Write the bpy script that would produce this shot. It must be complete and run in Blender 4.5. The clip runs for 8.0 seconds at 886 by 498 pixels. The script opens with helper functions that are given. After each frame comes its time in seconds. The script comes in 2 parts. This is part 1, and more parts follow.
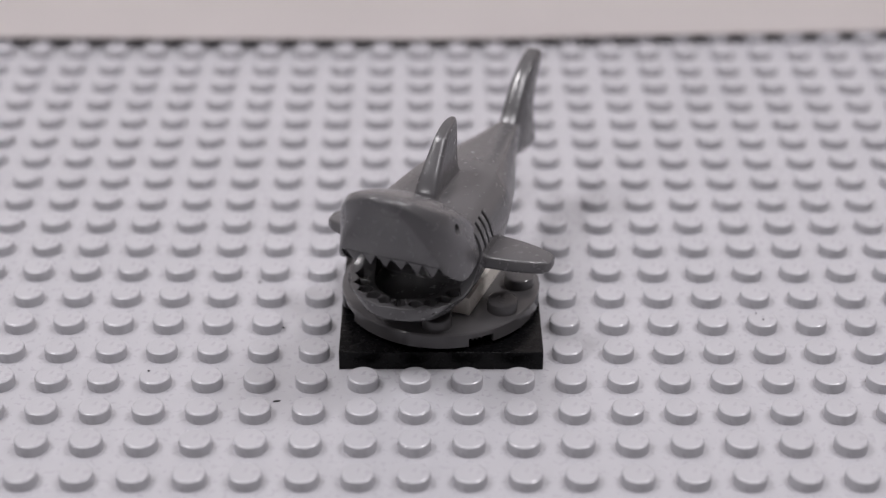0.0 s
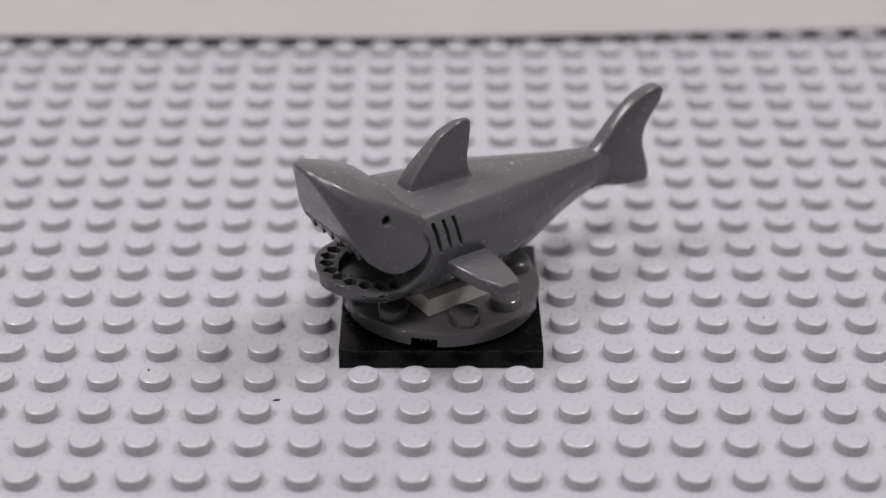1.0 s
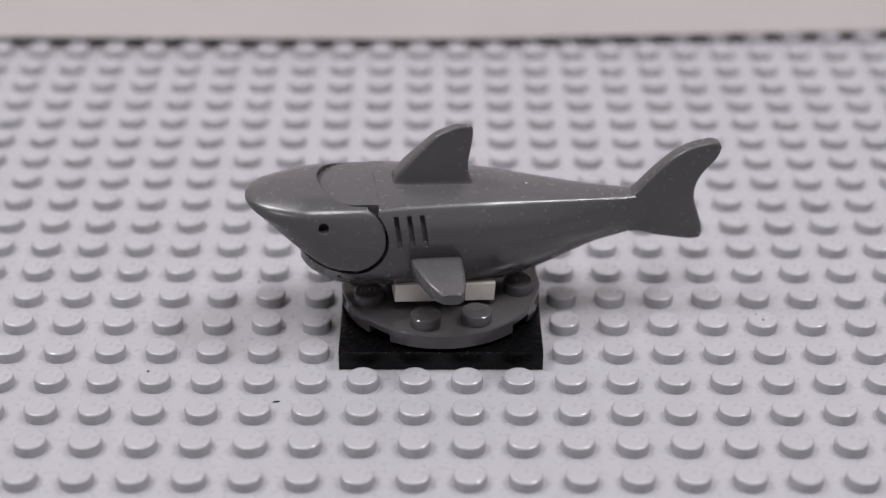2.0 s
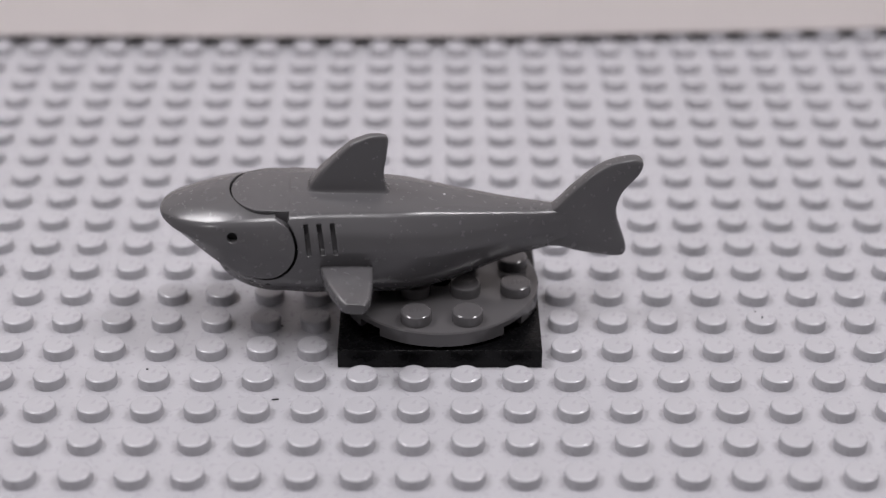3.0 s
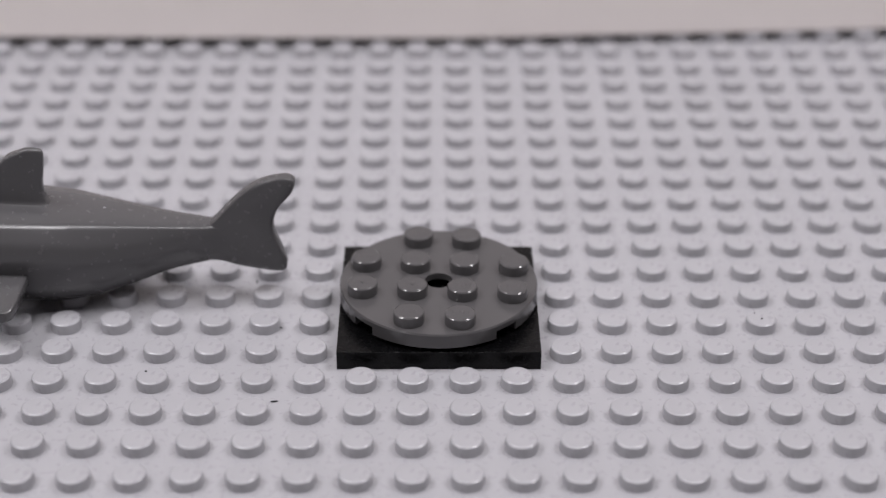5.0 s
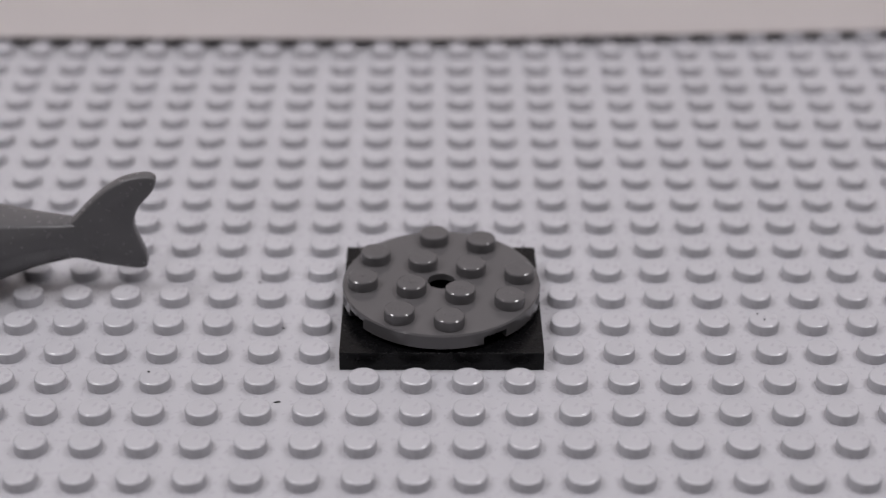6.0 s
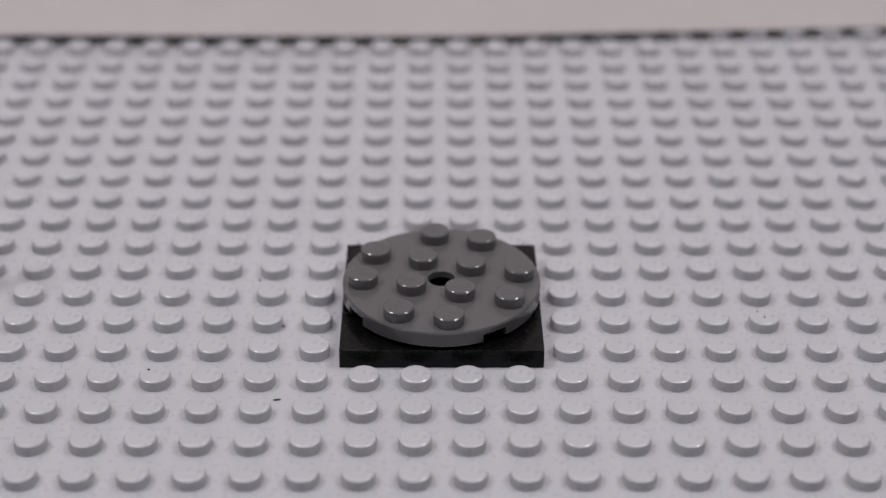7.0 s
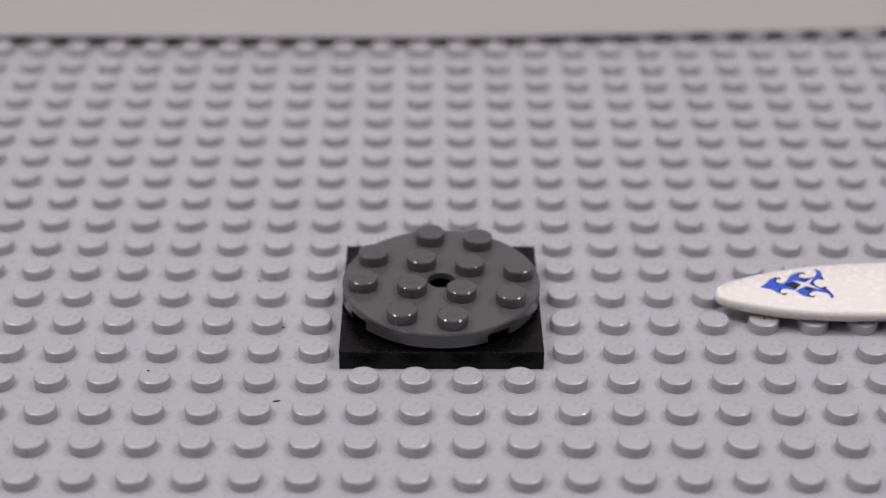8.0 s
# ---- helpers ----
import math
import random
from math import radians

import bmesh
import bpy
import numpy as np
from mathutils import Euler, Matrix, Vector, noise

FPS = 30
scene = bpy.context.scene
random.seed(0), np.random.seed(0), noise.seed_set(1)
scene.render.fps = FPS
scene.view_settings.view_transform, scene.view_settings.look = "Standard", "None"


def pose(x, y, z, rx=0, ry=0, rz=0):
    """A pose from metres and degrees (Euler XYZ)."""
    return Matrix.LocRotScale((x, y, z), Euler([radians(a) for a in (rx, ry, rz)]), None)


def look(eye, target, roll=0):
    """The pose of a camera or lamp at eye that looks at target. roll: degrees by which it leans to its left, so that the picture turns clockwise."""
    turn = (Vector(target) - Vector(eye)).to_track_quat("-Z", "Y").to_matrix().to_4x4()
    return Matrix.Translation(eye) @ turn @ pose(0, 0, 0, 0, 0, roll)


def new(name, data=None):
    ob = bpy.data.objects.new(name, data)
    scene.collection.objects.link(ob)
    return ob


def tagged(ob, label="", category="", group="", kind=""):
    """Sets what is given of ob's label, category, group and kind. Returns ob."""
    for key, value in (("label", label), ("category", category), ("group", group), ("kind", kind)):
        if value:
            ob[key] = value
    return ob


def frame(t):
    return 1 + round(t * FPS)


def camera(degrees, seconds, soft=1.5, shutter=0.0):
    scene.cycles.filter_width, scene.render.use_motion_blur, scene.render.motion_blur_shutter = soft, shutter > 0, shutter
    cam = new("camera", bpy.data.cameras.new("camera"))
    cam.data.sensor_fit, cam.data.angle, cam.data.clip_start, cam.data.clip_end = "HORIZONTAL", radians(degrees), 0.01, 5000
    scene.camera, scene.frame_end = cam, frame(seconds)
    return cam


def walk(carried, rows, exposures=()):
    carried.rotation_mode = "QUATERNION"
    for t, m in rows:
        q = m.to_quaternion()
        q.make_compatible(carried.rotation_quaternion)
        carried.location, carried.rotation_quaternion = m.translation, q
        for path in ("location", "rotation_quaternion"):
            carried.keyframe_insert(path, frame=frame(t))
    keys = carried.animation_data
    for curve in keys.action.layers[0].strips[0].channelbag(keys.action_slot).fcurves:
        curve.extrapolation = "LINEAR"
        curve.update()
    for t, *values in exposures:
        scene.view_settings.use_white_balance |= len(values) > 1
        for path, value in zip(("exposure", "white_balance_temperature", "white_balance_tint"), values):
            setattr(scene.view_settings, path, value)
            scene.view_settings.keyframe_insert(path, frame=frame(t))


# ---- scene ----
MM = 0.001

# camera: fixed on a stand, with the small jolts between single exposures
cam = camera(27.838, 8.0, soft=1.3)
cam.data.dof.use_dof = True
cam.data.dof.focus_distance = 0.276
cam.data.dof.aperture_fstop = 11.5
walk(cam, [
    (0, pose(-0.00169, -0.24543, 0.16000, 58.975, -0.290, -0.294)),
    (0.5, pose(-0.00162, -0.24539, 0.16018, 58.957, -0.268, -0.311)),
    (1, pose(-0.00157, -0.24501, 0.15996, 58.891, -0.244, -0.296)),
    (1.5, pose(-0.00182, -0.24502, 0.16005, 58.943, -0.320, -0.310)),
    (3, pose(-0.00166, -0.24509, 0.15993, 58.890, -0.302, -0.329)),
    (3.5, pose(-0.00144, -0.24484, 0.16009, 58.824, -0.251, -0.263)),
    (4, pose(-0.00166, -0.24477, 0.16009, 58.859, -0.280, -0.325)),
    (4.5, pose(-0.00114, -0.24476, 0.15990, 58.894, -0.209, -0.323)),
    (6, pose(-0.00162, -0.24463, 0.15981, 58.935, -0.249, -0.284)),
    (6.5, pose(-0.00176, -0.24482, 0.16011, 58.914, -0.286, -0.297)),
    (7, pose(-0.00159, -0.24451, 0.15986, 58.838, -0.231, -0.286)),
    (7.5, pose(-0.00171, -0.24484, 0.15989, 58.962, -0.281, -0.339)),
    (8, pose(-0.00192, -0.24451, 0.15988, 58.880, -0.321, -0.317)),
], exposures=[(0, -0.02), (1.5, -0.04), (3, -0.03), (3.5, 0.11), (4, 0.03), (4.5, -0.12), (4.7, -0.13), (5.8, -0.24), (7, -0.31), (8, -0.36)])

# light: a plain room with soft lamps above, to either side and behind the camera
world = bpy.data.worlds.new("room_air")
scene.world = world
world.use_nodes = True
world.node_tree.nodes["Background"].inputs[0].default_value = (0.9, 0.88, 0.92, 1)
world.node_tree.nodes["Background"].inputs[1].default_value = 0.1


def area_lamp(x, y, z, sx, sy, watts, color):
    data = bpy.data.lights.new("area_lamp", "AREA")
    data.shape, data.size, data.size_y, data.energy, data.color = "RECTANGLE", sx, sy, watts, color
    ob = new("area_lamp", data)
    ob.matrix_basis = pose(x, y, z)
    return ob


LAMP = (0.985, 0.955, 0.985)
area_lamp(0.0, -0.5, 1.6, 0.55, 0.55, 14.6, LAMP)
# two unseen lamps low to the left and right, below ceiling height
for side, watts in ((-1, 3.45), (1, 3.3)):
    lamp = area_lamp(0.37 * side, 0.03, 0.67, 0.2, 0.2, watts, LAMP)
    lamp.matrix_basis = look((0.37 * side, 0.03, 0.67), (0, 0, 0))
# small narrow unseen lamp, low to the left behind the camera
lamp = area_lamp(-0.66, -0.70, 0.62, 0.05, 0.15, 1.1, LAMP)
lamp.matrix_basis = look((-0.66, -0.70, 0.62), (0, 0, 0))

# ---------------------------------------------------------------- materials


def plastic(name, color, rough=0.28, edge=0.25, grain=0.03, spec=0.5):
    """Moulded plastic: faint mottling, fine scratches in the gloss, softly rounded edges."""
    m = bpy.data.materials.new(name)
    m.use_nodes = True
    nt = m.node_tree
    n, l = nt.nodes, nt.links
    b = n["Principled BSDF"]
    co = n.new("ShaderNodeTexCoord")
    big = n.new("ShaderNodeTexNoise")
    big.inputs["Scale"].default_value, big.inputs["Detail"].default_value = 45, 3
    fine = n.new("ShaderNodeTexNoise")
    fine.inputs["Scale"].default_value, fine.inputs["Detail"].default_value = 900, 4
    l.new(co.outputs["Object"], big.inputs["Vector"])
    l.new(co.outputs["Object"], fine.inputs["Vector"])
    ramp = n.new("ShaderNodeMapRange")
    ramp.inputs["From Min"].default_value, ramp.inputs["From Max"].default_value = 0.3, 0.7
    ramp.inputs["To Min"].default_value, ramp.inputs["To Max"].default_value = 1 - grain, 1 + grain
    l.new(big.outputs["Fac"], ramp.inputs["Value"])
    info = n.new("ShaderNodeObjectInfo")
    vary = n.new("ShaderNodeMapRange")
    vary.inputs["To Min"].default_value, vary.inputs["To Max"].default_value = 1 - grain * 0.6, 1 + grain * 0.6
    l.new(info.outputs["Random"], vary.inputs["Value"])
    mul = n.new("ShaderNodeMath")
    mul.operation = "MULTIPLY"
    l.new(ramp.outputs["Result"], mul.inputs[0])
    l.new(vary.outputs["Result"], mul.inputs[1])
    tint = n.new("ShaderNodeVectorMath")
    tint.operation = "SCALE"
    tint.inputs[0].default_value = color
    l.new(mul.outputs[0], tint.inputs["Scale"])
    l.new(tint.outputs[0], b.inputs["Base Color"])
    rr = n.new("ShaderNodeMapRange")
    rr.inputs["From Min"].default_value, rr.inputs["From Max"].default_value = 0.3, 0.7
    rr.inputs["To Min"].default_value, rr.inputs["To Max"].default_value = rough * 0.8, rough * 1.25
    l.new(fine.outputs["Fac"], rr.inputs["Value"])
    l.new(rr.outputs["Result"], b.inputs["Roughness"])
    b.inputs["Specular IOR Level"].default_value = spec
    bump = n.new("ShaderNodeBump")
    bump.inputs["Strength"].default_value, bump.inputs["Distance"].default_value = 0.05, 0.00004
    l.new(fine.outputs["Fac"], bump.inputs["Height"])
    if edge:
        bev = n.new("ShaderNodeBevel")
        bev.samples = 6
        bev.inputs["Radius"].default_value = edge * MM
        l.new(bev.outputs["Normal"], bump.inputs["Normal"])
    l.new(bump.outputs["Normal"], b.inputs["Normal"])
    return m


LIGHT_GREY = plastic("light_grey_plastic", (0.337, 0.332, 0.352), 0.3, 0.0)
DARK_GREY = plastic("dark_grey_plastic", (0.071, 0.069, 0.072), 0.23, 0.35, 0.03, 0.6)
TABLE_GREY = plastic("turntable_grey_plastic", (0.070, 0.067, 0.069), 0.12, 0.0)
BLACK = plastic("black_plastic", (0.0022, 0.0022, 0.0025), 0.25, 0.15, 0.03, 0.18)
HOLE = plastic("dark_recess", (0.006, 0.006, 0.007), 0.6, 0.0)
WHITE = plastic("white_plastic", (0.67, 0.625, 0.595), 0.25, 0.15)
BRICK_WHITE = plastic("warm_white_plastic", (0.78, 0.74, 0.68), 0.3, 0.1)
BLUE = plastic("blue_print", (0.02, 0.08, 0.50), 0.3, 0.0)
INK = plastic("black_print", (0.006, 0.008, 0.02), 0.3, 0.0)
PAPER = plastic("white_card", (0.93, 0.868, 0.838), 0.85, 0.0, 0.015, 0.2)
PAINT = plastic("wall_paint", (0.25, 0.24, 0.24), 0.9, 0.0, 0.02, 0.2)
WOOD = plastic("dark_table", (0.05, 0.035, 0.028), 0.5, 0.0, 0.15)
DUST = plastic("dark_lint", (0.02, 0.018, 0.02), 0.9, 0.0)

# ---------------------------------------------------------------- mesh helpers


def mesh_from(bm, name, material, sharp=35):
    bmesh.ops.recalc_face_normals(bm, faces=bm.faces)
    me = bpy.data.meshes.new(name)
    bm.to_mesh(me)
    bm.free()
    me.materials.clear()
    me.materials.append(material)
    me.polygons.foreach_set("use_smooth", [True] * len(me.polygons))
    me.set_sharp_from_angle(angle=radians(sharp))
    return me


def part(name, bm, material, parent, label="", sharp=35):
    ob = new(name, mesh_from(bm, name, material, sharp))
    ob.parent = parent
    return tagged(ob, label)


def empty(name, label, category, group="", kind=""):
    ob = new(name)
    ob.empty_display_size = 0.005
    return tagged(ob, label, category, group, kind)


def box(x0, x1, y0, y1, z0, z1, bm=None):
    """A box, in millimetres."""
    bm = bm or bmesh.new()
    vs = [bm.verts.new((x * MM, y * MM, z * MM)) for z in (z0, z1) for x, y in ((x0, y0), (x1, y0), (x1, y1), (x0, y1))]
    for f in ((3, 2, 1, 0), (4, 5, 6, 7), (0, 1, 5, 4), (1, 2, 6, 5), (2, 3, 7, 6), (3, 0, 4, 7)):
        bm.faces.new([vs[i] for i in f])
    return bm


def lathe(profile, seg, cx=0, cy=0, bm=None):
    """A solid of turning from (radius, z) pairs in millimetres, closed below and above."""
    bm = bm or bmesh.new()
    rings = []
    for r, z in profile:
        rings.append([bm.verts.new(((cx + r * math.cos(2 * math.pi * i / seg)) * MM, (cy + r * math.sin(2 * math.pi * i / seg)) * MM, z * MM)) for i in range(seg)])
    for a, b in zip(rings, rings[1:]):
        for i in range(seg):
            j = (i + 1) % seg
            bm.faces.new((a[i], a[j], b[j], b[i]))
    bm.faces.new(rings[0][::-1])
    bm.faces.new(rings[-1])
    return bm


def loft(rings, bm=None):
    """Skin over closed rings of equal length (millimetres), capped at both ends."""
    bm = bm or bmesh.new()
    vs = [[bm.verts.new([c * MM for c in p]) for p in ring] for ring in rings]
    n = len(vs[0])
    for a, b in zip(vs, vs[1:]):
        for i in range(n):
            j = (i + 1) % n
            bm.faces.new((a[i], a[j], b[j], b[i]))
    bm.faces.new(vs[0][::-1])
    bm.faces.new(vs[-1])
    return bm


def prism(outline, lo, hi, axis="y"):
    """A plate between two planes; outline in the other two axes, millimetres."""
    def at(p, d):
        return (p[0], d, p[1]) if axis == "y" else (p[0], p[1], d)
    return loft([[at(p, lo) for p in outline], [at(p, hi) for p in outline]])


def csg(a, b, how):
    """Boolean of two bmeshes."""
    obs = []
    for bm in (a, b):
        bmesh.ops.recalc_face_normals(bm, faces=bm.faces)
        me = bpy.data.meshes.new("work")
        bmesh.ops.scale(bm, vec=(1000, 1000, 1000), verts=bm.verts)
        bm.to_mesh(me)
        bm.free()
        obs.append(new("work", me))
    mod = obs[0].modifiers.new("cut", "BOOLEAN")
    mod.object, mod.operation, mod.solver = obs[1], how, "EXACT"
    me = bpy.data.meshes.new_from_object(obs[0].evaluated_get(bpy.context.evaluated_depsgraph_get()))
    out = bmesh.new()
    out.from_mesh(me)
    bmesh.ops.scale(out, vec=(MM, MM, MM), verts=out.verts)
    for ob in obs:
        data = ob.data
        bpy.data.objects.remove(ob)
        bpy.data.meshes.remove(data)
    bpy.data.meshes.remove(me)
    return out


def smooth_rows(rows, n):
    """Catmull-Rom through rows of numbers, n steps to each span."""
    rows = np.array(rows, float)
    pad = np.vstack([2 * rows[0] - rows[1], rows, 2 * rows[-1] - rows[-2]])
    out = []
    for k in range(1, len(pad) - 2):
        p0, p1, p2, p3 = pad[k - 1:k + 3]
        for s in np.arange(n) / n:
            out.append(0.5 * (2 * p1 + (p2 - p0) * s + (2 * p0 - 5 * p1 + 4 * p2 - p3) * s**2 + (3 * p1 - p0 - 3 * p2 + p3) * s**3))
    out.append(rows[-1])
    return [list(map(float, r)) for r in out]


def rounded(points, f=0.4, n=3):
    """A closed loop with each corner cut to a small curve that reaches f along its edges."""
    out, k = [], len(points)
    for i, p in enumerate(points):
        p, a, b = np.array(p, float), np.array(points[i - 1], float), np.array(points[(i + 1) % k], float)
        q0, q1 = p + (a - p) * f, p + (b - p) * f
        for s in np.linspace(0, 1, n + 1):
            out.append(tuple(map(float, q0 * (1 - s) ** 2 + p * 2 * s * (1 - s) + q1 * s * s)))
    return out


# ---------------------------------------------------------------- setting: room, table, backdrop


def room():
    for name, b in (("wall_north", (-1200, 1200, 1000, 1080, -750, 1800)), ("wall_south", (-1200, 1200, -1280, -1200, -750, 1800)),
                    ("wall_west", (-1280, -1200, -1200, 1000, -750, 1800)), ("wall_east", (1200, 1280, -1200, 1000, -750, 1800)),
                    ("ceiling", (-1280, 1280, -1280, 1080, 1800, 1880)), ("floor", (-1280, 1280, -1280, 1080, -830, -750))):
        ob = new(name, mesh_from(box(*b), name, WOOD if name == "floor" else PAINT))
        tagged(ob, "plain painted room surface far from the table", name.split("_")[0], kind="structure")


def table():
    t = empty("table", "dark wooden table under the grey baseplate", "table")
    part("tabletop", box(-450, 450, -330, 330, -34, -3.6), WOOD, t)
    for x in (-410, 410):
        for y in (-290, 290):
            part("leg", box(x - 25, x + 25, y - 25, y + 25, -750, -34), WOOD, t)
    return t


def backdrop():
    """White block standing on the studs; its face curves away to one side."""
    foot = smooth_rows([(-260, 104.0, 2.7), (-95, 102.8, 2.7), (-40, 102.4, 2.7), (5, 103.2, 2.4), (40, 105.2, 2.4), (95, 108.2, 2.4), (260, 119.5, 2.4)], 4)
    bm = loft([[(x, y, z), (x, y + 12, 1.84), (x, y + 45, 1.84), (x, y + 45, 300), (x, y, 300)] for x, y, z in foot])
    ob = new("backdrop", mesh_from(bm, "backdrop", PAPER))
    return tagged(ob, "plain white board standing on the baseplate studs", "backdrop", kind="structure")


# ---------------------------------------------------------------- shark

SC = 0.988


def sk(x, y, z):
    """From drawn sizes to the shark's own space (belly at 0)."""
    return (x * SC, y * SC, (z - 0.2) * SC)


def shark_ring(x, zt, c, zc, m, zm, w, zw, l, zl, b, zb):
    half = [(0, zt), (c * 0.55, zt - 0.22 * (zt - zc)), (c, zc), (m, zm), (w, zw), (l, zl), (b, zb), (0, zb - 0.1)]
    ring = half + [(-y, z) for y, z in half[-2:0:-1]]
    return [sk(x, y, z) for y, z in rounded(ring, 0.2, 2)]


def blade(levels):
    """An upright fin from levels (z, front x, back x, half thickness): blunt in front, thin behind."""
    rings = []
    for z, xa, xb, h in smooth_rows(levels, 3):
        d = min(0.5, (xb - xa) * 0.2)
        half = [(xa, 0.72 * h), (xa + d, h), (xb - d, 0.72 * h), (xb, 0.42 * h)]
        rings.append([sk(x, y, z) for x, y in rounded(half + [(x, -y) for x, y in half[::-1]], 0.36)])
    return loft(rings)


def fin(outline, half, slim, z0, z1, x0=None):
    """A blade with chamfered edges; half thickness at z0 (and x0) falls to slim at z1."""
    outline = smooth_rows(outline, 3)
    cx = sum(p[0] for p in outline) / len(outline)
    cz = sum(p[1] for p in outline) / len(outline)

    def thick(x, z):
        s = min(max((z - z0) / (z1 - z0), 0), 1)
        if x0 is not None:
            grow = min(max((x - x0) / 4.0, 0), 1)
            s = max(s, min(max((x - x0 - 5) / 12, 0), 1)) + 0.4 * (1 - grow)
        return half + (slim - half) * s

    def ring(side, inset, k):
        out = []
        n = len(outline)
        for i, (x, z) in enumerate(outline):
            ax, az = outline[i - 1]
            bx, bz = outline[(i + 1) % n]
            tx, tz = bx - ax, bz - az
            d = math.hypot(tx, tz) or 1
            nx, nz = -tz / d, tx / d
            if nx * (cx - x) + nz * (cz - z) < 0:
                nx, nz = -nx, -nz
            out.append(sk(x + nx * inset, side * thick(x, z) * k, z + nz * inset))
        return out
    return loft([ring(-1, 0.75, 1.0), ring(-1, 0.2, 0.8), ring(-1, 0.0, 0.5), ring(1, 0.0, 0.5), ring(1, 0.2, 0.8), ring(1, 0.75, 1.0)])


HINGE = sk(-14.1, 0, 10.75)


def shark():
    s = empty("toy_shark", "dark grey plastic toy shark with an opening jaw", "toy shark")
    # trunk with the lower jaw: stations from the chin to the tail root
    def scoop(x):
        s = min(max((-13.5 - x) / 12.7, 0), 1)
        return 9.6 * math.sqrt(max(1 - s ** 2.6, 0.0))
    st = []
    for x in (-26.12, -26.0, -25.6, -25.0, -24.0, -22.6, -21.0, -19.0, -17.0):
        k, up = max(scoop(x) / 9.58, 0.07), max(0, -17 - x) ** 2 * 0.024
        st.append((x, 16.4, 8.3 * k, 15.2, 9.6 * k, 12.8, 10.4 * k, 10.0, 9.8 * k, 4.2 + 0.2 * up, 6.7 * k, 0.5 + up))
    st += [(-15.0, 16.4, 8.3, 15.2, 9.6, 12.8, 10.4, 10.0, 9.7, 4.2, 6.5, 0.5),
          (-8.0, 16.5, 7.4, 15.5, 9.3, 13.0, 10.3, 10.0, 9.3, 4.0, 6.5, 0.2),
          (2.2, 16.2, 6.3, 15.4, 8.5, 12.7, 9.2, 9.7, 8.3, 4.2, 5.6, 0.4),
          (6.7, 15.9, 5.6, 15.1, 7.6, 12.3, 8.5, 9.4, 7.5, 4.5, 5.4, 0.9),
          (11.1, 15.3, 4.7, 14.7, 6.5, 11.8, 7.3, 9.4, 6.1, 5.0, 4.2, 2.0),
          (15.7, 14.8, 3.7, 14.3, 5.0, 11.8, 5.7, 9.5, 4.6, 6.2, 2.9, 3.5),
          (20.2, 14.4, 2.8, 14.0, 3.6, 12.2, 4.0, 9.9, 3.1, 7.6, 1.9, 5.5),
          (24.8, 14.1, 2.1, 13.7, 2.5, 12.3, 2.55, 10.2, 1.9, 8.4, 1.0, 6.9),
          (27.2, 14.1, 1.7, 13.7, 2.0, 12.4, 1.95, 10.2, 1.75, 8.6, 1.1, 7.2),
          (29.6, 14.3, 1.35, 13.9, 1.6, 12.4, 1.58, 10.2, 1.5, 8.7, 1.0, 7.3),
          (32.5, 14.0, 0.9, 13.6, 1.0, 12.4, 1.0, 10.2, 0.9, 8.9, 0.7, 7.9)]
    st = np.array(smooth_rows(st, 5))
    for _ in range(4):
        keep = st.copy()
        for i in range(3, len(st) - 3):
            if keep[i][0] > -10:
                st[i][1:] = (keep[i - 3] + keep[i - 1] + keep[i] + keep[i + 1] + keep[i + 3])[1:] / 5
    bm = loft([shark_ring(*r) for r in st])
    # round seat for the cheeks of the head, open to the front above the lip of the jaw
    seat = [(-19.4 + 5.95 * math.cos(a), 10.2 + 5.95 * math.sin(a)) for a in np.linspace(-math.pi / 2, math.radians(45), 24)]
    seat += [(-15.0, 14.6), (-15.0, 20), (-40, 20), (-40, 4.5), (-26, 4.5), (-23, 4.4)]
    bm = csg(bm, prism([sk(x, 0, z)[::2] for x, z in seat], -20, 20), "DIFFERENCE")
    # tongue of the back that runs forward into the head
    plan = [(-13, -7.0), (-18, -7.0)] + [(-18.2 - 6.0 * math.sin(a), -7.0 * math.cos(a)) for a in np.linspace(0.15, math.pi - 0.15, 16)] + [(-18, 7.0), (-13, 7.0)]

    def top(x):
        return 16.4 - max(0, -15 - x) ** 2 * 0.012

    rings = [[sk(x, y, 11.2) for x, y in plan], [sk(x, y, top(x) - 0.016 * y * y) for x, y in plan], [sk(-17 + (x + 17) * 0.45, y * 0.45, top(-17 + (x + 17) * 0.45) + 0.05 - 0.016 * y * y * 0.2) for x, y in plan]]
    bm = csg(bm, loft(rings), "UNION")
    # hollow of the lower jaw
    rings = []
    for x in (-12.5, -15, -17, -19, -20.4, -21.6, -22.6, -23.3):
        w = max(scoop(x - 2.6) - 2.8, 0.6)
        rings.append([sk(x, y, z) for y, z in ((-w, 6.5), (-w * 0.95, 3.4), (-w * 0.8, 2.9), (w * 0.8, 2.9), (w * 0.95, 3.4), (w, 6.5))])
    bm = csg(bm, loft(rings), "DIFFERENCE")
    # teeth: three-cornered pits along the inside of the lip
    for i in range(10):
        a = radians(-80 + 160 * i / 9)
        ca, sa = -math.cos(a), math.sin(a)
        x, y = -16.4 - 9.6 * math.cos(a), 9.4 * math.sin(a)
        tri = [(x + r * ca - dx * sa, y + r * sa + dx * ca) for r, dx in ((-0.45, 0.0), (-1.5, 1.2), (-2.9, 0.5), (-2.9, -0.5), (-1.5, -1.2))]
        bm = csg(bm, loft([[sk(*q, 2.9) for q in tri], [sk(*q, 7.0) for q in tri]]), "DIFFERENCE")
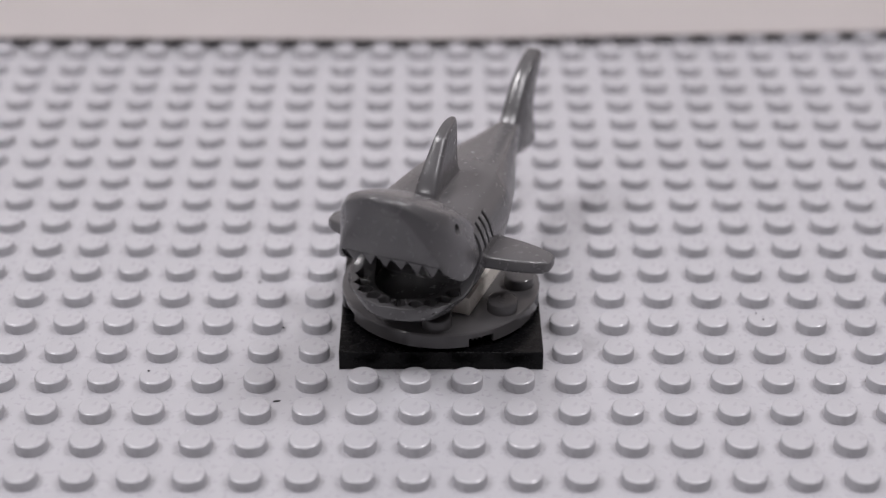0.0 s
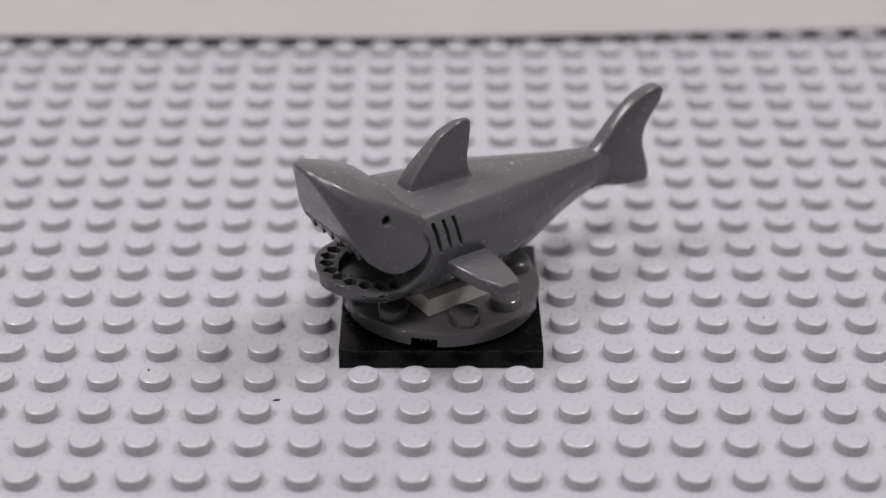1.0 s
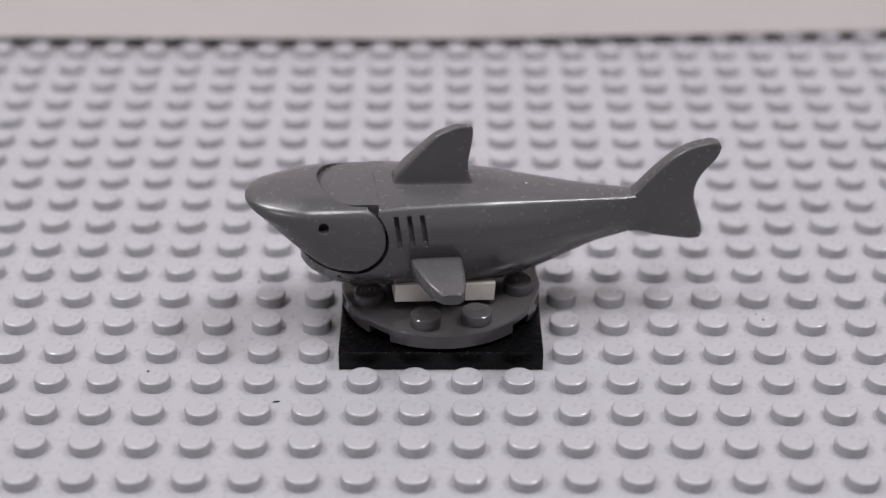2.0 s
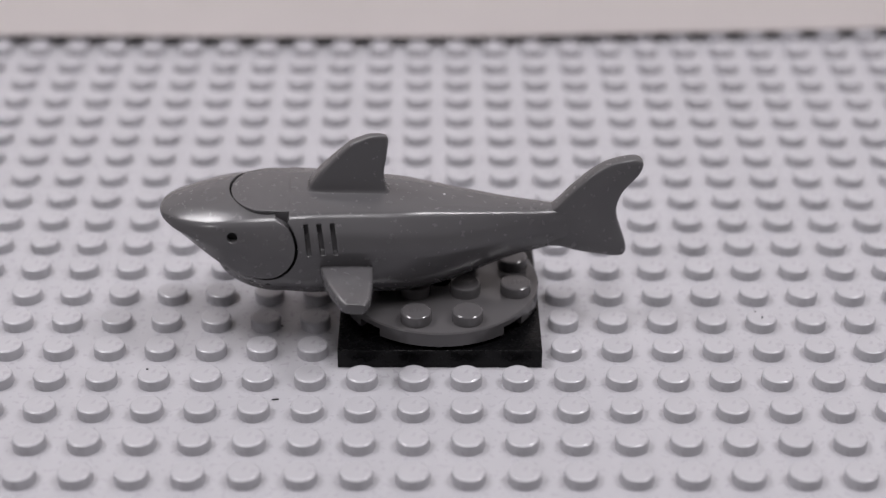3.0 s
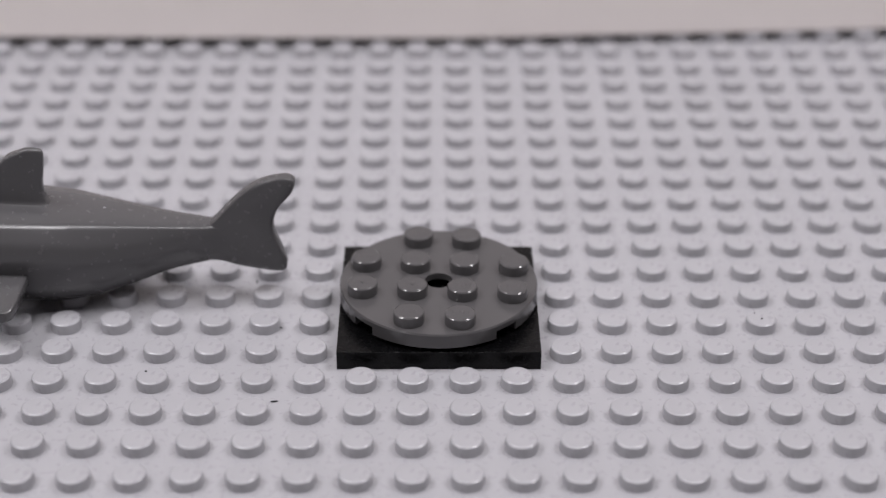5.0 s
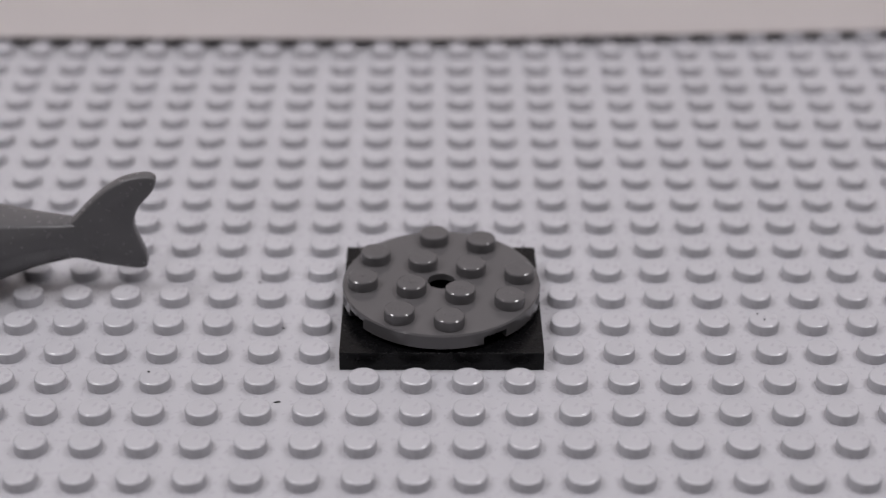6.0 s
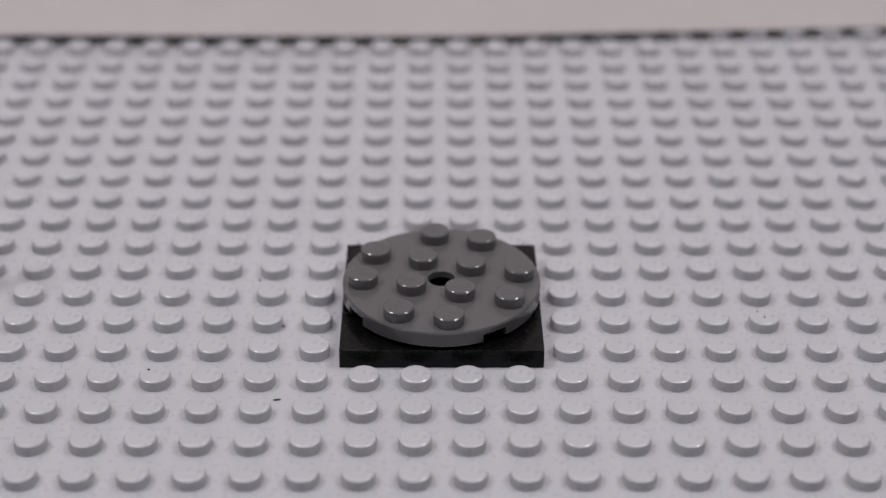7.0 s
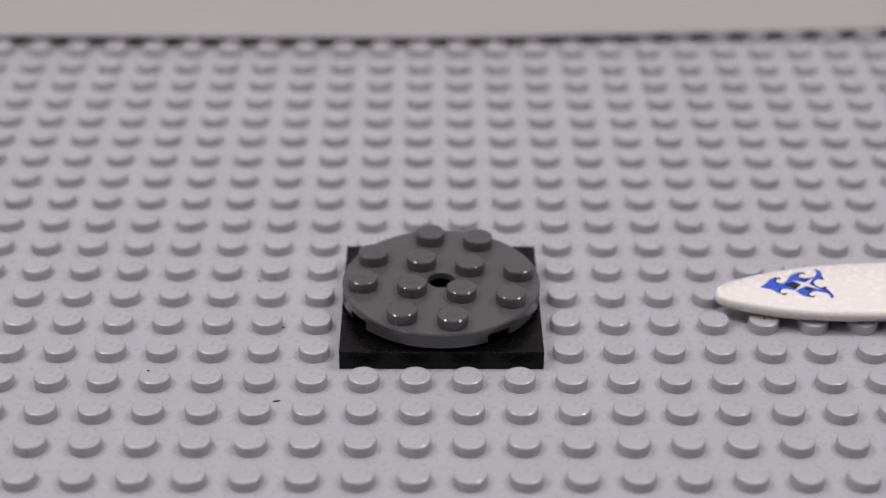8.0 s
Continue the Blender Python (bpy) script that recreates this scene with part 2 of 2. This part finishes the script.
    # hollow that takes the white plate
    bm = csg(bm, box(-13.1, 2.6, -7.95, 7.95, 5, 9.6), "DIFFERENCE")
    # gill slots
    for side in (-1, 1):
        for x in (-12.0, -9.95, -7.9):
            slot = ((8.85, 10.0), (11.65, 9.0), (10.0, 14.2), (7.2, 14.2))
            bm = csg(bm, loft([[sk(x + dx - 0.17 * (z - 11.8), side * y, z) for y, z in slot] for dx in (-0.36, 0.36)]), "DIFFERENCE")
    part("body", bm, DARK_GREY, s, sharp=28)
    # fins
    levels = [(14.2, -13.4, 1.4, 3.6), (15.7, -13.1, 1.2, 3.0), (16.15, -12.6, 0.8, 2.35), (16.6, -12.15, 0.4, 2.0), (17.5, -11.8, -0.05, 1.88), (19.4, -10.45, -0.35, 1.68), (21.5, -8.55, -0.15, 1.4),
              (23.2, -6.95, 0.0, 1.2), (24.3, -5.8, 0.05, 1.05), (25.1, -4.2, 0.0, 0.9), (25.6, -3.1, -0.25, 0.7), (25.85, -2.0, -0.8, 0.3)]
    part("dorsal_fin", blade(levels), DARK_GREY, s, sharp=60)
    d = [(25.3, 9.0), (25.4, 12.6), (27.6, 15.0), (29.5, 17.4), (32.3, 20.4), (35.0, 22.3), (37.8, 23.2), (39.5, 23.3), (40.5, 22.4), (39.9, 20.3), (37.9, 17.6), (37.1, 15.1), (37.3, 12.9), (38.3, 10.3), (39.2, 8.0), (39.3, 6.2), (38.0, 5.6), (35.0, 5.9), (31.3, 6.5), (28.5, 7.2), (25.8, 7.0)]
    part("tail_fin", fin(d, 1.75, 1.25, 15, 25, 25.0), DARK_GREY, s)
    for side in (-1, 1):
        rings = []
        for y, xa, xb, za, zb in ((8.0, -10.0, -1.5, 5.0, 7.5), (10.2, -9.9, -1.7, 5.2, 7.5), (13.0, -9.2, -1.7, 5.0, 7.3), (15.6, -8.2, -1.9, 4.7, 7.0), (18.0, -6.9, -2.3, 4.5, 6.7), (18.9, -6.1, -3.0, 4.7, 6.4)):
            rings.append([sk(x, side * y, z) for x, z in ((xa, za + 0.4), (xa + 0.4, za), (xb - 0.4, za), (xb, za + 0.4), (xb, zb - 0.35), (xb - 0.4, zb), (xa + 0.4, zb), (xa, zb - 0.35))])
        part("pectoral_fin", loft([rounded(r, 0.3, 2) for r in rings]), DARK_GREY, s, sharp=50)
    # white glint on the moulding pip, painted by making the pip light grey
    pip = lathe([(0.24, 0), (0.22, 0.1), (0.1, 0.15)], 10)
    pip.transform(pose(9.3 * MM, 0, 15.05 * MM))
    part("mould_mark", pip, LIGHT_GREY, s, "tiny moulding pip, its glint painted in pale grey")
    # head with the upper jaw, in its own space about the hinge
    rows = []
    for x, zt, c, zc, w, zw, wb in ((-35.3, 11.95, 0.9, 11.85, 1.0, 11.65, 0.7), (-35.0, 12.35, 2.0, 12.0, 2.2, 11.5, 1.5), (-34.3, 12.9, 3.3, 12.25, 3.7, 11.3, 2.4), (-32.4, 13.7, 5.2, 12.55, 5.9, 11.0, 4.0),
                                   (-29.0, 14.8, 7.1, 12.9, 7.8, 10.6, 6.0), (-26.0, 15.5, 8.1, 13.4, 8.9, 10.3, 7.5), (-22.0, 16.2, 8.5, 14.0, 9.6, 10.0, 9.0), (-18.0, 16.5, 8.5, 14.5, 10.1, 10.0, 9.9), (-13.0, 16.5, 8.4, 15.0, 10.4, 10.0, 10.2)):
        zb = max(4.7, 10.95 - 0.54 * (x + 34.4))
        rows.append((x, zt, c, zc, w, zw, wb, zb))
    rings = []
    for x, zt, c, zc, w, zw, wb, zb in smooth_rows(rows, 4):
        zb = min(zb, zt - 0.45)
        zw = max(zw, zb + 0.15)
        half = [(0, zt), (c * 0.55, zt - 0.25 * (zt - zc)), (c, zc), (w, zw), (wb, zb + 0.05), (wb * 0.9, zb), (0, zb)]
        rings.append([sk(x, y, z) for y, z in rounded(half + [(-y, z) for y, z in half[-2:0:-1]], 0.22, 2)])
    hd = loft(rings)
    cheek = [(-19.4 + 5.5 * math.cos(a), 10.2 + 5.5 * math.sin(a)) for a in np.linspace(-math.pi / 2, math.radians(38), 20)] + [(-17.0, 14.7), (-17.7, 18), (-36, 18), (-36, 4.7)]
    hd = csg(hd, prism([(sk(x, 0, z)[0], sk(x, 0, z)[2]) for x, z in cheek], -14, 14), "INTERSECT")
    cut = [(-12, -7.22), (-18, -7.22)] + [(-18.2 - 6.28 * math.sin(a), -7.22 * math.cos(a)) for a in np.linspace(0.15, math.pi - 0.15, 16)] + [(-18, 7.22), (-12, 7.22)]
    hd = csg(hd, loft([[sk(x, y, 11.0) for x, y in cut], [sk(x, y, 19.0) for x, y in cut]]), "DIFFERENCE")
    # mouth hollow under the palate
    hd = csg(hd, loft([[sk(x, y, z) for x, y in ((-23.6, -8.0), (-12, -8.4), (-12, 8.4), (-23.6, 8.0))] for z in (3.0, 9.0)]), "DIFFERENCE")
    for side in (-1, 1):
        hole = lathe([(0.82, 0), (0.82, 3)], 16)
        bmesh.ops.transform(hole, verts=hole.verts, matrix=pose(-23.6 * SC * MM, side * 7.5 * SC * MM, 11.4 * SC * MM, -90 * side, 0, 0))
        hd = csg(hd, hole, "DIFFERENCE")
    hinge = Matrix.Translation([-c * MM for c in HINGE])
    hd.transform(hinge)
    h = part("head", hd, DARK_GREY, s, sharp=28)
    for side in (-1, 1):
        eye = lathe([(0.78, 0), (0.78, 0.5)], 16)
        bmesh.ops.transform(eye, verts=eye.verts, matrix=hinge @ pose(-23.6 * SC * MM, side * 7.45 * SC * MM, 11.4 * SC * MM, -90 * side, 0, 0))
        part("eye", eye, HOLE, h, "small round black eye pit")
    for i in range(6):
        y = -6.4 + 2.5 * i
        x, z = -23.3, 10.95 - 0.54 * (-23.3 + 34.4)
        tri = [(x - 0.6, y - 1.25, z + 0.37), (x - 0.6, y + 1.25, z + 0.37), (x + 1.7, y, z - 0.92)]
        bmt = loft([[sk(*p) for p in tri], [sk(p[0] + 0.55, p[1], p[2] + 0.9) for p in tri]])
        bmt.transform(hinge)
        part("tooth", bmt, DARK_GREY, h)
    return s, h


# ---------------------------------------------------------------- turntable and white plate


STUD = [(2.45, 0.0), (2.45, 1.45), (2.37, 1.67), (2.14, 1.8)]


def stud_mesh(seg, base, material):
    """A stud with a faint raised mark of four short bars on its top."""
    bm = lathe([(r, z + base) for r, z in STUD], seg)
    for x in (-1.05, -0.35, 0.35, 1.05):
        lo, hi = base + 1.79, base + 1.83
        loft([[(x + sx + (y * 0.15), y, z) for sx, y in ((-0.2 * k, -0.55 * k), (0.2 * k, -0.55 * k), (0.2 * k, 0.55 * k), (-0.2 * k, 0.55 * k))] for z, k in ((lo, 1.15), (hi, 0.85))], bm)
    return mesh_from(bm, "stud", material, 25)


def turntable():
    base = empty("turntable", "dark grey studded turntable disc on a square black base", "turntable")
    bm = loft([[(-15.9, -15.9, z), (15.9, -15.9, z), (15.9, 15.9, z), (-15.9, 15.9, z)] for z in (0.02, 3.2)])
    bm = csg(bm, box(-14.4, 14.4, -14.4, 14.4, -1, 2.2), "DIFFERENCE")
    part("base_plate", bm, BLACK, base, "square black plastic base")
    part("collar", lathe([(11.5, 3.2), (11.5, 3.75)], 48), BLACK, base)
    bm = lathe([(15.6, 3.75), (15.95, 3.95), (15.95, 6.15), (15.75, 6.4)], 96)
    bm = csg(bm, lathe([(9.0, 3.0), (9.0, 5.0), (2.25, 5.3), (2.25, 9)], 32), "DIFFERENCE")
    for k in range(4):
        cut = box(13.6, 17, -2.1, 2.1, 3, 5.35)
        cut.transform(pose(0, 0, 0, 0, 0, 45 + 90 * k))
        bm = csg(bm, cut, "DIFFERENCE")
    disc = part("disc", bm, TABLE_GREY, base, "dark grey round studded disc", 25)
    rib = mesh_from(box(13.5, 14.3, -0.2, 0.2, 3.8, 5.4), "rib", TABLE_GREY)
    for k in range(4):
        for a in (-3, 0, 3):
            ob = new("rib", rib)
            ob.parent, ob.matrix_basis = disc, pose(0, 0, 0, 0, 0, 45 + 90 * k + a)
    stud = stud_mesh(32, 6.38, TABLE_GREY)
    for x in (-12, -4, 4, 12):
        for y in (-12, -4, 4, 12):
            if abs(x) + abs(y) < 24:
                ob = new("stud", stud)
                ob.parent, ob.location = disc, (x * MM, y * MM, 0)
    for x, r in ((-4, 0.5), (-12, 0.35)):
        part("mould_mark", lathe([(r, 8.1), (r * 0.95, 8.22), (r * 0.6, 8.29), (r * 0.2, 8.31)], 12, x, -4), TABLE_GREY, disc)
    return base, disc


def white_plate():
    p = empty("white_plate", "small white plastic plate propping up the toy shark", "toy brick")
    part("plate", box(-7.9, 7.9, -7.9, 7.9, 0.03, 3.1), BRICK_WHITE, p)
    return p


# ---------------------------------------------------------------- surfboard


def surfboard():
    b = empty("toy_surfboard", "white toy surfboard with a blue and black flame print", "toy surfboard")
    rows = [(0.0, 0.4, 1.1, 1.9), (0.7, 1.5, 0.7, 2.3), (3.0, 2.9, 0.4, 2.55), (7.5, 4.5, 0.12, 2.68), (13.0, 5.8, -0.0, 2.7), (21.0, 6.8, 0.0, 2.7),
            (36.0, 7.1, 0.0, 2.7), (50.0, 6.5, 0.0, 2.7), (60.0, 5.0, 0.0, 2.7), (66.0, 2.6, 0.3, 2.5), (67.5, 0.8, 0.8, 2.0)]
    rings = []
    for x, w, lo, hi in smooth_rows(rows, 4):
        w, t = max(w * 1.12, 0.3), hi - lo
        half = [(w * 0.86, hi), (w * 0.96, hi - 0.14 * t), (w, hi - 0.42 * t), (w * 0.93, lo + 0.2 * t), (w * 0.7, lo)]
        rings.append([(x, y, z) for y, z in half] + [(x, -y, z) for y, z in half[::-1]])
    part("board", loft(rings), WHITE, b, sharp=50)

    flame_a = [(7.1, 2.3), (8.3, 3.5), (9.1, 4.5), (9.8, 5.0), (10.4, 4.8), (10.0, 4.4), (9.9, 3.6), (10.4, 3.2), (11.2, 3.4), (11.9, 4.2), (12.8, 5.5), (13.7, 6.2), (14.6, 6.4), (15.2, 6.0), (14.6, 6.0), (14.0, 5.4), (14.1, 4.7), (14.9, 4.6), (16.1, 4.8), (17.0, 5.4), (17.3, 6.4), (17.1, 7.2), (17.8, 7.0), (18.1, 6.1), (17.9, 5.0), (17.5, 4.4), (16.7, 4.0), (16.1, 3.3), (16.1, 2.4), (13.8, 2.4), (10.8, 2.3)]
    flame_b = [(7.1, 2.3), (10.8, 2.3), (13.8, 2.4), (16.1, 2.4), (16.7, 1.8), (17.5, 1.5), (18.0, 0.7), (18.3, -0.3), (18.3, -0.9), (17.8, -1.8), (17.8, -0.8), (17.5, -0.1), (16.7, 0.3), (15.7, 0.6), (14.7, 0.3), (14.3, -0.3), (14.5, -0.9), (14.0, -0.9), (13.2, -0.3), (12.6, 0.9), (11.8, 1.4), (10.8, 1.6), (10.3, 1.2), (10.0, 0.5), (10.4, -0.1), (10.0, 0.1), (9.4, 0.6), (8.8, 1.5), (8.0, 1.9)]
    hooks = ([(9.8, 5.0), (10.7, 5.0), (11.0, 4.5), (10.4, 4.5), (10.1, 4.0), (10.2, 3.5), (10.9, 3.3), (10.2, 3.1), (9.8, 3.6), (9.9, 4.4)],
             [(10.1, 1.7), (10.8, 1.7), (10.2, 1.2), (10.0, 0.6), (10.3, 0.2), (11.1, 0.3), (10.5, -0.3), (10.0, 0.1), (9.8, 0.8)],
             [(14.2, 6.2), (15.0, 6.5), (15.4, 5.8), (14.8, 6.0), (14.2, 5.5), (14.2, 4.9), (14.8, 4.7), (14.1, 4.4), (13.8, 5.1)],
             [(17.4, 7.3), (17.9, 6.9), (18.1, 6.0), (17.9, 4.9), (18.1, 4.1), (17.5, 4.1), (17.4, 4.5), (17.8, 5.4), (17.8, 6.4)],
             [(14.7, 0.5), (15.5, 0.6), (14.8, 0.1), (14.6, -0.4), (14.9, -0.8), (15.6, -0.6), (14.9, -1.2), (14.4, -0.9), (14.3, -0.2)],
             [(17.4, 1.9), (18.0, 1.7), (17.7, 1.1), (18.1, 0.2), (18.4, -0.8), (18.1, -1.7), (18.1, -0.8), (17.8, 0.1), (17.4, 0.8), (17.0, 1.3)],
             [(10.8, 2.4), (12.1, 3.4), (13.1, 3.5), (14.2, 2.9), (13.7, 2.0), (12.7, 1.4), (12.2, 1.9), (11.5, 2.3)],
             [(16.0, 3.7), (16.7, 4.0), (16.1, 3.2), (16.2, 2.4), (16.7, 1.9), (15.9, 2.2), (15.7, 2.9)],
             [(14.2, 4.2), (15.0, 4.6), (15.6, 4.3), (15.0, 3.7), (14.5, 3.9)],
             [(14.1, 1.5), (15.0, 1.8), (15.7, 1.3), (15.0, 0.8), (14.3, 1.0)])
    cross = [(12.7, 4.1), (14.6, 3.2), (16.5, 4.7), (15.2, 2.8), (16.8, 1.1), (14.7, 2.2), (12.3, 0.8), (13.9, 2.7)]
    for pts, material, z in [(flame_a, BLUE, 2.69), (flame_b, BLUE, 2.69)] + [(k, INK, 2.70) for k in hooks] + [(cross, WHITE, 2.71)]:
        curve = smooth_rows(pts + pts[:1], 3)[:-1] if pts is not cross else pts
        part("print", prism([(x + 0.4, y - 1.75) for x, y in curve], z, z + 0.04, "z"), material, b)
    return b


# ---------------------------------------------------------------- baseplate


def baseplate():
    bp = empty("baseplate", "light grey studded toy baseplate filling the table", "baseplate")
    part("plate", box(-192, 192, -224, 160, -3.2, 0), LIGHT_GREY, bp)
    near = mesh_from(lathe(STUD, 28), "stud", LIGHT_GREY, 25)
    rest = bmesh.new()
    for i in range(48):
        for j in range(48):
            x, y = -188 + 8 * i, -220 + 8 * j
            if abs(x) < 80 and -56 < y < 72:
                ob = new("stud", near)
                ob.parent, ob.location = bp, (x * MM, y * MM, 0)
            else:
                lathe(STUD, 16, x, y, rest)
    tagged(part("far_studs", rest, LIGHT_GREY, bp, sharp=27), kind="stuff")
    return bp


def lint():
    """Specks of dark lint on the baseplate."""
    for x, y, z, l, a in ((-25.0, -24.5, 0, 1.2, 10), (-25.5, -4.3, 0, 0.7, -30), (-30.4, 9.5, 0, 0.5, 60), (-45.0, -19.1, 1.8, 0.4, 0), (51.1, -2.7, 1.8, 0.22, 20), (52.0, -4.4, 1.8, 0.28, 5)):
        ob = new("lint", mesh_from(lathe([(0.04, -l / 2), (0.13, -l / 4), (0.14, l / 4), (0.05, l / 2)], 6), "lint", DUST))
        ob.matrix_basis = pose(x * MM, y * MM, (z + 0.12) * MM, 0, 90, a)
        tagged(ob, "tiny dark speck of lint on the grey baseplate", "lint", "specks of lint")


room()
table()
backdrop()
toy, toy_head = shark()
base, disc = turntable()
prop = white_plate()
board = surfboard()
baseplate()
lint()


def motions():
    path = [
        (0, (0.0013, 0.0019, 0.0094, 0, 3.9, 68.24)),
        (0.5, (0.0019, 0.0019, 0.0094, 0, 3.9, 51.96)),
        (1, (0.0029, 0.0012, 0.0094, 0, 3.9, 35.31)),
        (1.5, (0.0033, 0.0004, 0.0094, 0, 4.1, 21.49)),
        (1.7, (0.0037, 0.0002, 0.0094, 0, 3.9, 14.65)),
        (2.1, (0.0025, 0.0000, 0.0092, 0, 3.9, 6.0)),
        (2.4, (-0.0020, -0.0005, 0.0085, 0, 4.0, 4.0)),
        (2.8, (-0.0073, -0.0010, 0.0080, 0, 4.2, 2.99)),
        (3, (-0.0095, -0.0013, 0.0080, 0, 3.4, 2.65)),
        (3.1, (-0.0140, 0.0000, 0.0065, 0, -10.9, 3.5)),
        (3.2, (-0.0149, 0.0011, 0.0064, 0.5, -12.2, 0.8)),
        (3.3, (-0.0217, 0.0020, 0.0050, 0.5, -9.6, -0.6)),
        (3.4, (-0.0224, 0.0028, 0.0044, 0.4, -8.6, -1.6)),
        (3.5, (-0.0240, 0.0037, 0.0031, 0.3, -5.4, -2.85)),
        (3.8, (-0.0349, 0.0079, 0.0022, 0, 0, 0.67)),
        (4, (-0.0363, 0.0068, 0.0018, 0.4, -0.3, 1.6)),
        (4.2, (-0.0450, 0.0069, 0.0018, 0, 0.8, -2.6)),
        (4.5, (-0.0518, 0.0070, 0.0019, -0.5, 1.1, -2.37)),
        (4.7, (-0.0560, 0.0066, 0.0019, 0, 1.6, -1.8)),
        (5.8, (-0.0842, 0.0058, 0.0020, 0.7, 4.8, 2.2)),
        (6, (-0.0877, 0.0060, 0.0020, 1.0, 4.8, 3.8)),
        (6.5, (-0.1004, 0.0073, 0.0020, -0.5, 4.6, 2.9)),
        (6.8, (-0.1090, 0.0073, 0.0020, 0, 4.6, 2.9)),
        (7.0, (-0.1160, 0.0070, 0.0020, 0, 4.6, 2.9)),
        (8, (-0.1320, 0.0060, 0.0020, 0, 4.6, 2.9)),
    ]
    walk(toy, [(t, pose(*p)) for t, p in path])
    hx, hy, hz = [c * MM for c in HINGE]
    walk(toy_head, [(t, pose(hx, hy, hz, 0, a, 0)) for t, a in ((0, 37.0), (0.5, 36.5), (1, 36), (1.2, 33), (1.5, 26), (1.7, 14), (2.1, 3), (2.4, 0), (8, 0))])
    walk(disc, [(t, pose(0, 0, 0, 0, 0, a)) for t, a in ((0, 68.2), (0.5, 52), (1, 35.3), (1.5, 22), (1.7, 15), (2.1, 6), (2.8, 2), (3.5, 0), (4.7, -1), (5.8, -12.5), (6.5, -13.5), (7.0, -13.5), (7.5, -11.5), (8, -10.5))])
    # the plate turns with the disc, then is carried in the shark's hollow underside
    lift = [(2.1, -0.8), (2.4, 3.0)] + [(t, 6.2) for t, _ in path if t > 2.5]
    carried = dict(path)
    walk(prop, [(t, pose(0, 0, 0.0064, 0, 0, a)) for t, a in ((0, 68.2), (0.5, 52), (1, 35.3), (1.5, 22), (1.7, 15))]
         + [(t, pose(*carried[t]) @ pose(-0.0035 - 0.0017 * max(z, 0) / 6.2, 0, z * MM)) for t, z in lift])
    walk(board, [(t, pose(x - 0.0004, 0.0, 0.0018, 0, 0, 3.4)) for t, x in ((0, 0.16), (6.8, 0.085), (7.2, 0.0690), (7.4, 0.0642), (7.5, 0.0604), (7.6, 0.0541), (7.7, 0.0514), (7.8, 0.0486), (8, 0.0449))])


motions()
